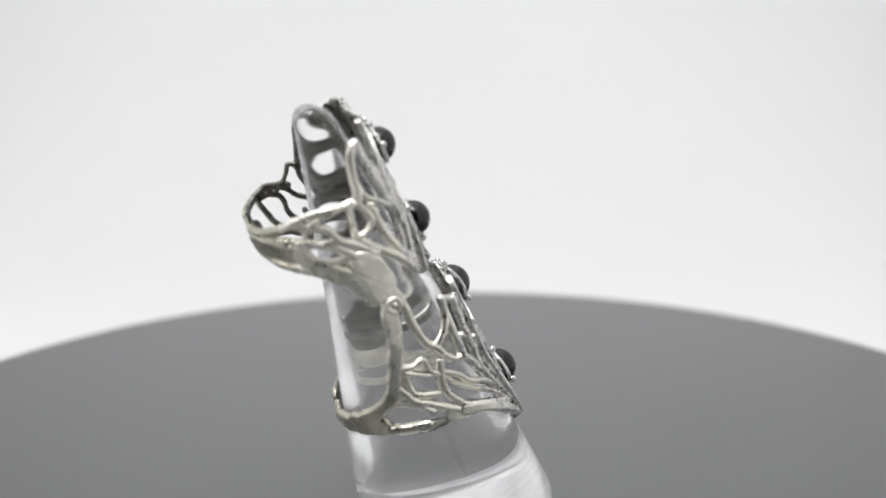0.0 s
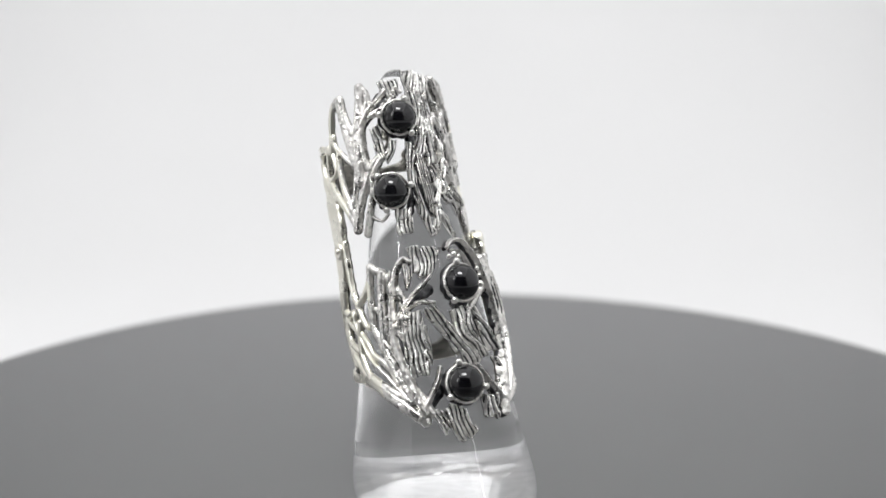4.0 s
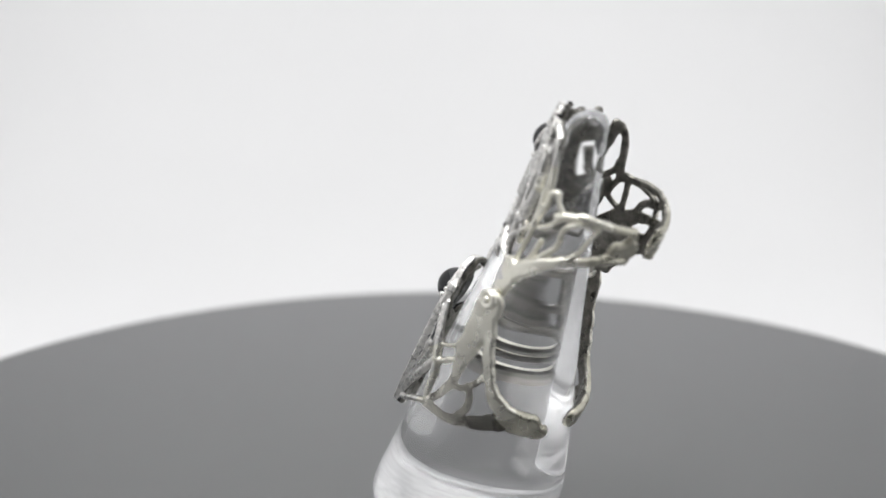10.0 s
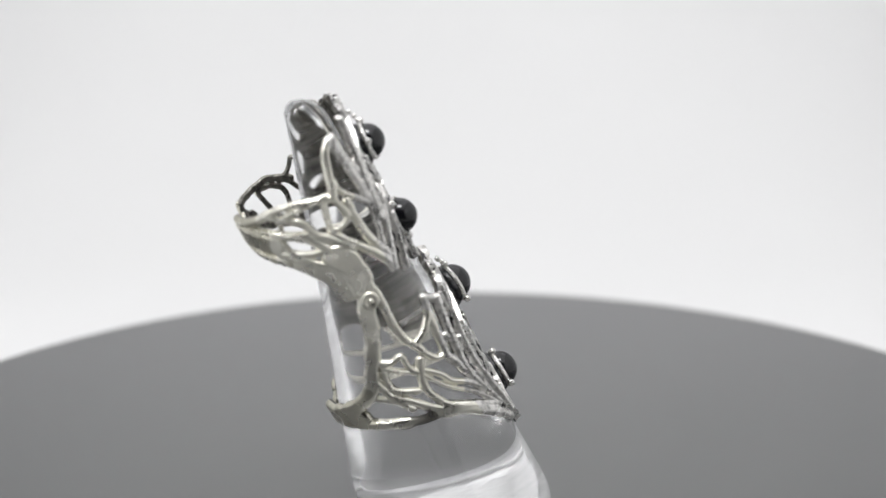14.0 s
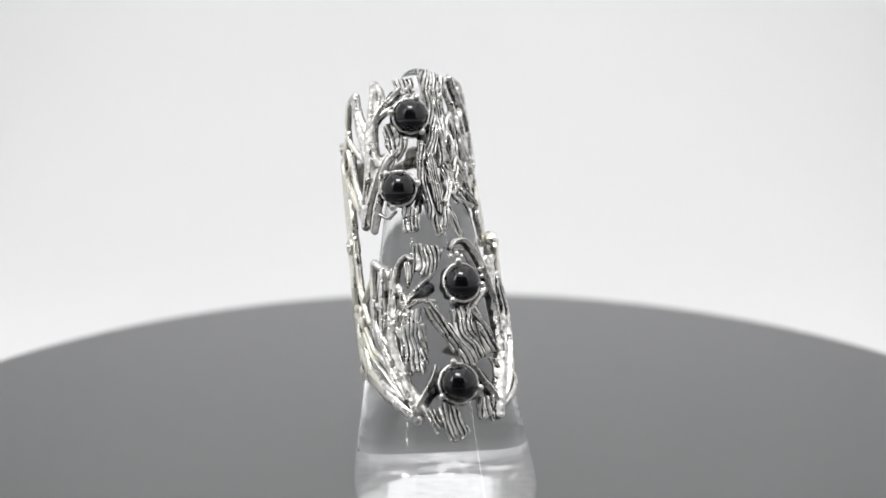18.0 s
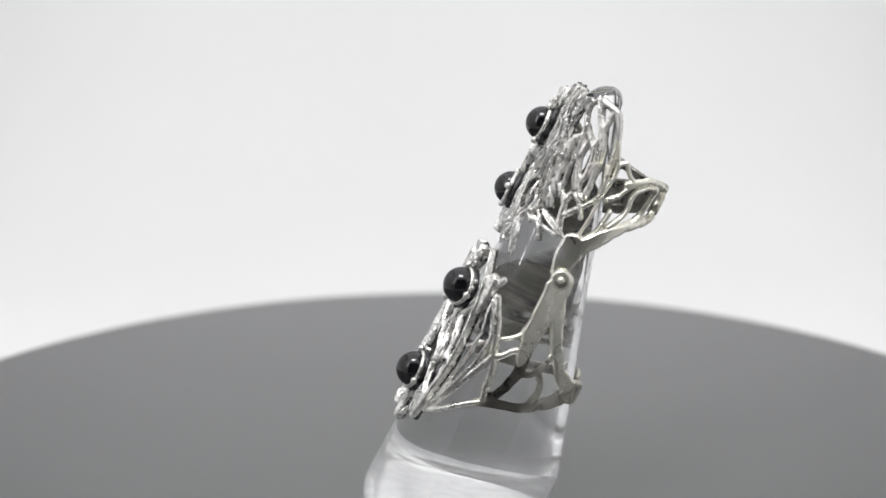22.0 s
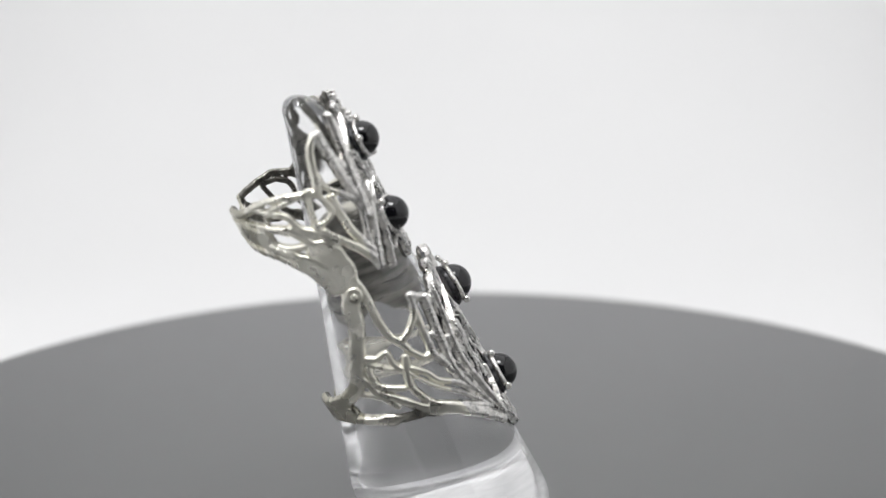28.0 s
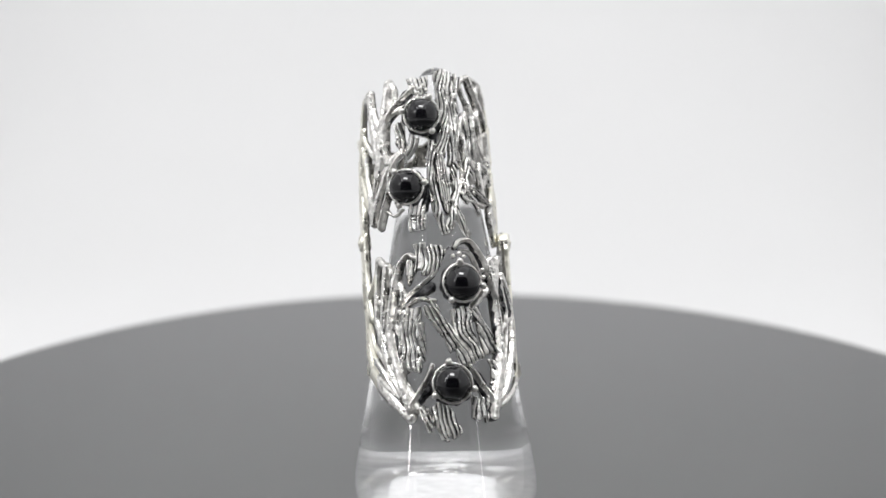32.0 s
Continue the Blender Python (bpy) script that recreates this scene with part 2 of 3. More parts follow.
arm, branch, twig, leaf, bark, web = [piece(k) for k in ("arm", "branch", "twig", "leaf", "bark", "web")]
LABELS = {
    "twig": ("twig", "raised oxidised silver twig with shade painted on its flanks"), "leaf": ("leaf", "pointed silver leaf with grooved veins"),
    "bark": ("bark_strip", "grooved silver bark strip blackened between its fibres"), "web": ("web", "blackened recessed web between twigs"),
    "branch": ("branch", "smooth warm silver branch"),
}
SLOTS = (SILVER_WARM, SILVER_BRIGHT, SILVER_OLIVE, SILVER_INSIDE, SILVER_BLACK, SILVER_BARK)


def relief(kind, w0, w1, lift, pts, seed, S, V):
    """Over the sheet S, V (mm): how far each spot is from the edge of a piece (below 0 inside), its height there, and where it is blackened."""
    n = 8 * (len(pts) - 1)
    line = np.array([glide(pts, i / n) for i in range(n + 1)])
    line[:, 0] *= ARC
    size = np.hypot(*np.diff(line, axis=0).T)
    start = np.concatenate([[0], np.cumsum(size)])
    best, along, aside = np.full(S.shape, 1e9), np.zeros(S.shape), np.zeros(S.shape)
    for i in range(n):
        a, d, ln = line[i], line[i + 1] - line[i], max(size[i], 1e-6)
        t = ((S - a[0]) * d[0] + (V - a[1]) * d[1]) / ln ** 2
        c = np.clip(t, 0, 1)
        far = np.hypot(S - a[0] - c * d[0], V - a[1] - c * d[1])
        near = far < best
        best = np.where(near, far, best)
        t = np.where((t < 0) & (i > 0), 0, np.where((t > 1) & (i < n - 1), 1, t))
        along = np.where(near, start[i] + t * ln, along)
        aside = np.where(near, ((S - a[0]) * d[1] - (V - a[1]) * d[0]) / ln, aside)
    whole = start[-1]
    half = 0.5 * (w0 + (w1 - w0) * np.clip(along / whole, 0, 1))
    dark = np.zeros(S.shape)
    if kind in ("arm", "branch", "twig"):
        edge = best - half * (1.0 + 0.10 * grain(along * 1.1, np.sign(aside) * 3, seed))
        full = np.minimum(half, 0.55)
        x = np.clip(-edge / full, 0, 1)
        top = (0.30 + 0.55 * np.minimum(half, 0.75)) * (1.12 if kind == "twig" else 1.0)
        height = top * np.sqrt(1 - (1 - x) ** 2) * (1 + 0.06 * grain(along * 0.5, aside * 0.5, seed + 2))
        if kind == "twig":
            height = height + 0.05 * grain(along * 2.2, aside * 4.5, seed + 5) * x
    elif kind == "leaf":
        q = np.clip(along / whole, 0, 1)
        half = half * np.clip(np.sin(math.pi * (0.10 + 0.86 * q)), 0.12, 1) ** 0.7
        edge = np.maximum(np.abs(aside) - half, np.maximum(-along, along - whole))
        x = np.clip(-edge / 0.25, 0, 1)
        u = np.abs(aside) / np.maximum(half, 0.1)
        vein = np.abs(((u * np.maximum(half, 0.3) / 0.30 + 0.15 * grain(along * 1.3, aside, seed)) % 1.0) * 2 - 1)
        height = (0.42 + 0.30 * vein + 0.22 * u) * np.sqrt(1 - (1 - x) ** 2)
        dark = (vein < 0.22) * (x > 0.3)
    elif kind == "bark":
        # long fibres that wander, swell and run out at uneven ends
        lane = aside / (0.54 + 0.14 * grain(along * 0.28, 0.5 * np.sign(aside), seed + 6)) + 0.9 * grain(along * 0.32, aside * 0.3, seed)
        lane = lane + (chance(2.0, 3.0, seed) - 0.5) * 0.7 * along + 0.2 * grain(along * 0.9, aside * 1.6, seed + 7)
        fibre = np.floor(lane)
        ridge = 1 - np.abs(2 * (lane - fibre) - 1) ** 2.2
        e0, e1 = 1.2 * chance(fibre, 1, seed) - 0.4, 1.2 * chance(fibre, 2, seed) - 0.4
        rag = 0.14 * grain(along * 0.9, np.sign(aside) * 7, seed + 1)
        edge = np.maximum(np.abs(aside) - half + rag, np.maximum(e0 * 0.6 - along, along - whole + e1 * 0.6))
        x = np.clip(-edge / 0.25, 0, 1)
        rise = 0.9 + 0.40 * (chance(fibre, 5, seed) - 0.5) + 0.42 * grain(along * 0.45, fibre * 3.1, seed + 4)
        height = (0.30 + 0.58 * ridge * rise) * np.sqrt(1 - (1 - x) ** 2)
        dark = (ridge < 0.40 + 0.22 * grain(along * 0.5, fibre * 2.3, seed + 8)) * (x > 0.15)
    else:
        edge = best - half * (1 + 0.22 * grain(along * 1.4, np.sign(aside) * 2, seed))
        x = np.clip(-edge / 0.3, 0, 1)
        height = (0.40 + 0.14 * grain(along * 2.4, aside * 2.4, seed)) * np.sqrt(1 - (1 - x) ** 2)
        dark = x > 0
    soft = np.clip(-edge / 0.4, 0, 1)
    return edge, height + lift * soft * soft * (3 - 2 * soft), dark


def spread(a, r, pick):
    """The largest (np.maximum) or the mean (None) of an array over a square of r cells to each side."""
    for axis in (0, 1):
        rows = [np.roll(a, k, axis) for k in range(-r, r + 1)]
        a = sum(rows) / len(rows) if pick is None else functools.reduce(pick, rows)
    return a


def cast_cuff(name, cuff, v0, v1, label, step=0.062):
    """Casts a cuff: all its pieces melted into one openwork sheet with rounded edges, then parted piece by piece."""
    phis, vs = np.arange(-190.0, 172.0, step / ARC), np.arange(v0, v1, step)
    S, V = np.meshgrid(phis * ARC, vs, indexing="ij")
    mass, hard = np.zeros(S.shape), np.full(S.shape, 9.0)
    Z, owner, black = np.full(S.shape, -9.0), np.full(S.shape, -1), np.zeros(S.shape)
    k = 0.11
    for number, (kind, w0, w1, lift, pts) in enumerate(CAST[id(cuff)]):
        ends, vv = [p[0] * ARC for p in pts], [p[1] for p in pts]
        pad = max(w0, w1) * 0.5 + 1.6
        i0, i1 = np.searchsorted(phis * ARC, [min(ends) - pad, max(ends) + pad])
        j0, j1 = np.searchsorted(vs, [min(vv) - pad, max(vv) + pad])
        cut = (slice(i0, i1), slice(j0, j1))
        edge, height, dark = relief(kind, w0, w1, lift, pts, number * 7.3 + v1, S[cut], V[cut])
        if kind in ("arm", "branch", "twig"):
            mass[cut] += np.exp(-np.clip(edge, -2, 3) / k)
        hard[cut] = np.minimum(hard[cut], edge)
        over = (edge < 0.1) & (height > Z[cut])
        Z[cut] = np.where(over, height, Z[cut])
        owner[cut] = np.where(over, number, owner[cut])
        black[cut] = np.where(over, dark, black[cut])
    depth = np.minimum(hard, -k * np.log(mass + 1e-12))
    # soft joints where branches meet, and a filled-in owner just past each edge
    for _ in range(6):
        gap = owner < 0
        for axis in (0, 1):
            for way in (1, -1):
                near = np.roll(owner, way, axis)
                take = gap & (near >= 0) & (owner < 0)
                owner, Z = np.where(take, near, owner), np.where(take, np.roll(Z, way, axis), Z)
    Z = np.where(Z < -5, 0.0, Z)
    Z = np.maximum(Z, 0.5 * np.clip(-depth / 0.4, 0, 1))
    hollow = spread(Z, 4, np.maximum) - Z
    Z = 0.5 * Z + 0.5 * spread(Z, 1, None)
    gs, gv = np.gradient(depth, step)
    inside = (depth < 0) & (owner >= 0)
    cells = inside[:-1, :-1] | inside[1:, :-1] | inside[:-1, 1:] | inside[1:, 1:]
    cells &= owner[:-1, :-1] >= 0
    used = np.zeros(S.shape, bool)
    for di in (0, 1):
        for dj in (0, 1):
            used[di:S.shape[0] - 1 + di, dj:S.shape[1] - 1 + dj] |= cells
    index = np.full(S.shape, -1)
    index[used] = np.arange(used.sum())
    n = int(used.sum())
    s, v, d, z = S[used], V[used], depth[used], Z[used]
    g = np.maximum(np.hypot(gs[used], gv[used]), 0.3)
    shift = np.where(d > 0, np.minimum(d / g, step * 1.2), 0)
    s, v = s - gs[used] / g * shift, v - gv[used] / g * shift
    rim = np.clip(-d / 0.25, 0, 1)
    z = np.where(d > 0, 0.10, np.maximum(z, 0.10)) + np.where(np.abs(s) > 60 * ARC, 0.006, 0.02) * grain(s * 5, v * 5, v1) * rim
    points = []
    for out in (z - 0.18, -0.25 - 0.34 * np.sqrt(rim) - 0.06 * grain(s * 1.6, v * 1.6, 3.0)):
        p = place(cuff, s / ARC, v, out)[0]
        # the cuff rests against the cone and never sinks into it
        axle = np.stack([CONE_X + 0 * p[:, 2], cone_y(p[:, 2]), p[:, 2]], -1)
        r, least = np.linalg.norm(p - axle, axis=1), cone_r(p[:, 2]) + 0.12
        points.append(axle + (p - axle) * np.maximum(1.0, least / np.maximum(r, 1e-6))[:, None])
    points = np.concatenate(points) * MM
    ci, cj = np.nonzero(cells)
    quads = np.stack([index[ci, cj], index[ci + 1, cj], index[ci + 1, cj + 1], index[ci, cj + 1]], 1)
    edges = {}
    for c, q in enumerate(quads.tolist()):
        for a, b in zip(q, q[1:] + q[:1]):
            if (b, a) in edges:
                del edges[(b, a)]
            else:
                edges[(a, b)] = c
    walls = np.array([(b, a, a + n, b + n) for a, b in edges])
    wall_cell = np.array(list(edges.values()))
    faces = np.concatenate([quads, quads[:, ::-1] + n, walls])
    cell_of = np.concatenate([np.arange(len(quads)), np.arange(len(quads)), wall_cell])
    # one smooth set of normals for the whole casting
    normal = np.cross(points[faces[:, 2]] - points[faces[:, 0]], points[faces[:, 3]] - points[faces[:, 1]])
    normals = np.zeros_like(points)
    for c in range(4):
        np.add.at(normals, faces[:, c], normal)
    normals /= np.maximum(np.linalg.norm(normals, axis=1), 1e-15)[:, None]
    # the metal of each cell: oxidised at the front, warm and polished at the sides, darker olive at the back
    kinds = np.array([c[0] for c in CAST[id(cuff)]])
    own = owner[ci, cj]
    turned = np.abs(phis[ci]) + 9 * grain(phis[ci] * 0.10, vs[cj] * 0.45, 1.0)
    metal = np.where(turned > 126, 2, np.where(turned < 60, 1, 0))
    metal = np.where(kinds[own] == "bark", 5, metal)
    solid = np.isin(kinds[own], ("arm", "branch", "twig"))
    # black in bark grooves and webs, and by depth in leaf hollows
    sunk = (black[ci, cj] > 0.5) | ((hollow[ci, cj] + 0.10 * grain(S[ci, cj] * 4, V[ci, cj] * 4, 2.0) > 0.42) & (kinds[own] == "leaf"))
    # deep flanks of front twigs have their shade painted in black
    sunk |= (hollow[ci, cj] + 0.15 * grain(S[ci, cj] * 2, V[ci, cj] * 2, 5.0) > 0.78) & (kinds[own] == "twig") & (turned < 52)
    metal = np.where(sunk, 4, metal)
    # inner faces are dark; walls of front pieces have shade painted in with it
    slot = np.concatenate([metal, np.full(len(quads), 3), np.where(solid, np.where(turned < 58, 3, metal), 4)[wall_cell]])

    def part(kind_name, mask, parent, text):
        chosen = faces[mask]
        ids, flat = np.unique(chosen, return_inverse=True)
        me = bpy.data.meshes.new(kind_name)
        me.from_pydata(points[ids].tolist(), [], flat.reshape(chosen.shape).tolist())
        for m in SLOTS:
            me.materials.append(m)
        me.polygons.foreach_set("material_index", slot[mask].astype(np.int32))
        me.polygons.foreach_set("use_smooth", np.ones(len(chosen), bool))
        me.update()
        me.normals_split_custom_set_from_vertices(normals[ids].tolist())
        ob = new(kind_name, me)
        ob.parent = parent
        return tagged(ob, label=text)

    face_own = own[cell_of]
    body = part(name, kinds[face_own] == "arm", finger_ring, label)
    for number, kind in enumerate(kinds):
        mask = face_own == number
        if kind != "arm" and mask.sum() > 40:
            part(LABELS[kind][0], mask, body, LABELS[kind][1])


# ---- the pieces of the cuffs, as seen from the sides, the front and the back ----
arm(UPPER, 2.8, 3.9, (67, 0.0), (67, 1.8), (68, 3.6))
arm(UPPER, 2.6, 1.5, (71, 3.6), (80, 5.2), (90, 7.0), (104, 9.0))
arm(UPPER, 1.4, 1.2, (104, 8.9), (128, 10.5), (146, 11.2), (159, 11.4))
branch(UPPER, 0.69, 0.57, (50, 4.1), (39, 4.3), (27, 4.8), (20, 5.9), (20, 7.3))
branch(UPPER, 1.09, 0.80, (51, 4.7), (47, 6.6), (45, 8.3), (37, 9.7), (28, 11.4), (25, 13.6), (25, 15.9), (30, 17.1))
branch(UPPER, 0.98, 0.98, (44, 8.5), (48, 10.6), (51, 13.4), (49, 15.8), (46, 16.8))
branch(UPPER, 0.92, 0.69, (46, 16.6), (40, 17.6), (33, 18.7), (28, 20.2), (27, 21.4), (31, 22.4))
branch(UPPER, 0.92, 0.86, (46, 16.6), (48, 17.8), (48, 19.4), (49, 20.8), (50, 21.8))
branch(UPPER, 0.63, 0.69, (31, 22.4), (41, 22.4), (50, 21.8))
branch(UPPER, 0.92, 0.75, (48, 6.7), (57, 8.4), (67, 10.4), (71, 12.5), (73, 14.3), (72, 15.9))
branch(UPPER, 0.69, 0.63, (72, 15.9), (78, 16.6), (83, 15.6), (90, 14.8), (96, 14.5))
branch(UPPER, 0.75, 0.75, (76, 11.2), (84, 12.4), (89, 13.8), (95, 14.7))
branch(UPPER, 0.75, 0.80, (65, 4.1), (72, 5.0), (79, 6.5), (82, 8.3), (83, 9.9))
branch(UPPER, 0.86, 0.86, (87, 7.9), (93, 9.4), (97, 11.0), (96, 12.6), (99, 13.8), (108, 14.8), (120, 15.2))
branch(UPPER, 0.92, 1.03, (86, 14.1), (94, 14.8), (106, 15.7), (118, 15.8), (138, 15.7), (156, 15.6))
branch(UPPER, 0.92, 0.80, (107, 9.4), (114, 10.8), (117, 12.1), (119, 13.3), (122, 14.8))
branch(UPPER, 0.80, 0.92, (134, 10.9), (144, 12.7), (156, 14.7))
arm(UPPER, 1.0, 1.2, (156, 15.4), (160, 13.4), (159, 11.4))
arm(UPPER, 2.2, 3.0, (143, 12.7), (158, 13.3))
arm(LOWER, 3.4, 3.0, (78, 27.7), (79, 25.0), (78, 22.2), (77, 19.9))
arm(LOWER, 2.6, 1.3, (77, 19.9), (77, 18.4), (78, 16.9), (80, 15.1))
arm(LOWER, 2.0, 1.7, (80, 26.4), (87, 24.1), (93, 21.6), (102, 18.9), (112, 16.6))
arm(LOWER, 1.9, 3.6, (112, 16.6), (126, 15.0), (143, 14.2))
arm(LOWER, 3.4, 1.8, (143, 14.2), (128, 13.8), (118, 12.7), (108, 11.8))
arm(LOWER, 1.4, 1.1, (108, 11.7), (93, 10.4), (78, 9.7), (68, 8.9))
branch(LOWER, 1.26, 1.03, (80, 15.6), (80, 14.2), (77, 12.2), (73, 10.5), (68, 9.1))
branch(LOWER, 0.80, 0.86, (82, 14.4), (90, 15.0), (96, 16.5), (99, 17.9), (102, 19.3))
branch(LOWER, 0.92, 1.03, (93, 15.7), (98, 14.4), (100, 13.1), (98, 11.8), (97, 10.7))
branch(LOWER, 0.80, 0.80, (78, 17.4), (70, 16.7), (65, 15.6), (60, 14.7))
branch(LOWER, 0.86, 1.03, (44, 22.1), (49, 20.3), (55, 17.6), (58, 15.5))
branch(LOWER, 0.92, 0.92, (42, 24.4), (37, 22.3), (31, 19.8), (16, 16.7))
branch(LOWER, 0.98, 0.98, (60, 15.1), (56, 13.1), (51, 10.8), (45, 8.2), (38, 5.6), (32, 3.8))
branch(LOWER, 0.86, 1.03, (59, 15.2), (63, 13.2), (65, 10.8), (67, 9.1))
branch(LOWER, 0.57, 0.63, (41, 14.4), (50, 16.1), (56, 17.2))
branch(LOWER, 0.57, 0.63, (60, 17.6), (67, 18.6), (73, 20.0))
branch(LOWER, 0.69, 0.80, (37, 4.1), (48, 5.8), (58, 7.5), (68, 8.9))
branch(UPPER, 0.98, 1.04, (-54, 20.5), (-51, 19.1), (-48, 17.1), (-44, 15.3))
branch(UPPER, 0.91, 0.91, (-34, 21.6), (-30, 20.7), (-30, 19.2), (-34, 17.2), (-39, 15.6))
branch(UPPER, 0.85, 0.91, (-9, 19.6), (-20, 18.1), (-33, 16.8), (-41, 15.4), lift=0.1)
branch(UPPER, 1.04, 0.98, (-42, 15.4), (-44, 13.8), (-47, 11.9), (-47, 11.0))
branch(UPPER, 0.98, 1.10, (-54, 20.5), (-60, 19.4), (-64, 17.4), (-67, 15.2), (-70, 14.0))
branch(UPPER, 0.72, 0.78, (-64, 15.9), (-63, 14.4), (-56, 12.8), (-45, 10.3))
branch(UPPER, 0.98, 1.17, (-62, 12.9), (-62, 10.6), (-61, 8.4), (-58, 6.1), (-53, 3.9), (-53, 2.2))
branch(UPPER, 1.04, 1.23, (-26, 11.6), (-35, 9.9), (-42, 7.3), (-48, 5.0), (-52, 3.1), (-54, 2.0), lift=0.1)
branch(UPPER, 0.98, 0.98, (-68, 14.5), (-71, 14.2), (-80, 14.7), (-92, 15.4), (-106, 15.8), (-119, 15.7))
branch(UPPER, 1.17, 1.17, (-119, 15.7), (-132, 15.3), (-150, 15.0), (-172, 15.2))
arm(UPPER, 0.9, 0.9, (-173, 15.2), (-174, 13.4), (-172, 11.8))
arm(UPPER, 1.1, 1.6, (-172, 11.8), (-148, 10.3), (-123, 8.7), (-106, 6.5))
branch(UPPER, 0.69, 0.69, (52, 21.8), (60, 19.8), (67, 17.6), (72, 15.9))
arm(UPPER, 2.0, 3.0, (-106, 6.6), (-96, 4.8), (-89, 2.5))
branch(UPPER, 1.10, 1.17, (-122, 15.5), (-112, 14.4), (-99, 13.2), (-93, 11.1), (-84, 9.5), (-74, 7.3))
branch(UPPER, 0.98, 0.91, (-152, 14.1), (-131, 13.4), (-117, 12.2), (-99, 11.4), (-86, 9.3))
branch(UPPER, 0.91, 1.17, (-122, 12.6), (-120, 10.8), (-117, 9.8), (-106, 9.0), (-89, 8.4), (-76, 7.6))
branch(UPPER, 0.72, 0.78, (-167, 12.0), (-142, 11.1), (-127, 10.2), (-117, 9.7))
branch(UPPER, 0.85, 0.91, (-77, 14.3), (-79, 12.7), (-81, 10.4), (-78, 9.2))
branch(UPPER, 0.78, 0.78, (-82, 10.4), (-75, 10.3), (-67, 11.0), (-67, 12.3), (-70, 14.0))
branch(UPPER, 1.04, 1.17, (-78, 9.3), (-68, 6.8), (-58, 4.3), (-54, 2.5))
arm(UPPER, 3.4, 3.2, (-88, 7.3), (-82, 5.8), (-80, 3.7), (-81, 1.9))
branch(UPPER, 0.78, 0.78, (-46, 10.4), (-49, 8.0), (-52, 6.2), (-55, 4.4))
arm(LOWER, 2.6, 2.0, (-88, 29.6), (-93, 27.6), (-98, 24.8), (-106, 22.0), (-113, 20.1))
arm(LOWER, 2.0, 2.4, (-113, 19.9), (-121, 17.7), (-138, 16.0), (-156, 15.4))
arm(LOWER, 1.2, 1.2, (-140, 13.3), (-117, 12.1), (-96, 11.1), (-79, 10.5))
arm(LOWER, 1.8, 1.4, (-79, 10.5), (-62, 8.7), (-46, 5.8), (-31, 2.9))
branch(LOWER, 1.19, 1.12, (-80, 29.7), (-80, 27.0), (-81, 24.5), (-79, 21.8), (-74, 20.3))
branch(LOWER, 1.12, 0.84, (-74, 20.3), (-71, 18.7), (-66, 17.3), (-62, 17.1))
branch(LOWER, 0.98, 0.98, (-74, 20.4), (-64, 21.4), (-58, 22.4), (-54, 23.5), (-52, 25.0))
branch(LOWER, 1.05, 1.12, (-52, 25.1), (-45, 24.0), (-38, 22.4), (-32, 20.0), (-32, 17.3), (-32, 15.3))
branch(LOWER, 1.05, 1.12, (-54, 23.5), (-56, 20.8), (-57, 18.7), (-58, 16.8), (-55, 15.3), (-50, 12.6), (-42, 9.7), (-32, 6.7), (-25, 3.8))
branch(LOWER, 0.84, 0.91, (-52, 19.1), (-42, 16.6), (-34, 14.1))
branch(LOWER, 0.98, 0.84, (-106, 20.9), (-97, 20.1), (-88, 20.1), (-87, 18.4), (-85, 17.3))
branch(LOWER, 0.91, 0.91, (-105, 19.5), (-106, 17.3), (-102, 16.0), (-89, 14.7))
branch(LOWER, 0.77, 0.70, (-104, 20.0), (-94, 18.4), (-85, 17.1))
branch(LOWER, 1.19, 1.05, (-77, 18.3), (-83, 15.7), (-83, 13.8), (-79, 12.0), (-73, 10.6), (-60, 9.0), (-38, 5.8))
branch(LOWER, 0.84, 0.84, (-77, 16.7), (-69, 15.0), (-64, 13.4), (-53, 11.6), (-44, 9.1), (-31, 5.2))
branch(LOWER, 1.19, 0.98, (-115, 19.9), (-112, 17.7), (-108, 15.4), (-100, 13.0))
branch(LOWER, 0.77, 0.84, (-128, 17.4), (-115, 15.9), (-105, 14.7))
branch(LOWER, 0.98, 1.26, (-108, 15.7), (-94, 13.2), (-82, 10.8))
twig(UPPER, 1.2, 1.5, (-34, 21.6), (-36, 19.0), (-40, 15.3), (-42, 12.1), (-45, 8.5), lift=0.15)
twig(UPPER, 0.8, 1.0, (-15, 20.6), (-23, 19.2), (-34, 17.0), (-38, 14.0), (-37, 9.9), lift=0.4)
twig(UPPER, 1.3, 1.1, (-51, 20.5), (-50, 16.5), (-47, 12.2), (-43, 8.8))
bark(UPPER, 3.2, 2.2, (-12, 22.4), (-11, 21.1), (-10, 19.4))
bark(UPPER, 1.5, 1.1, (-28, 16.0), (-27, 13.5), (-24, 11.2), lift=0.1)
bark(UPPER, 1.3, 1.0, (-15, 13.8), (-18, 12.0), (-25, 10.5), lift=0.15)
twig(UPPER, 0.75, 1.0, (-20, 12.0), (-29, 10.5), (-35, 8.5), (-37, 6.0), (-42, 3.4), (-46, 1.1), lift=0.35)
bark(UPPER, 2.0, 1.5, (7, 23.3), (8, 18.4), (7, 13.5), (4, 10.6), lift=0.25)
bark(UPPER, 1.6, 1.4, (13, 22.9), (14, 18.6), (15, 12.8), (14, 9.2), lift=0.2)
bark(UPPER, 1.0, 0.9, (18, 21.1), (20, 16.7), (18, 12.0), lift=0.1)
leaf(UPPER, 1.9, 1.9, (3, 11.3), (4, 8.6), (6, 5.4), (7, 2.4), lift=0.35)
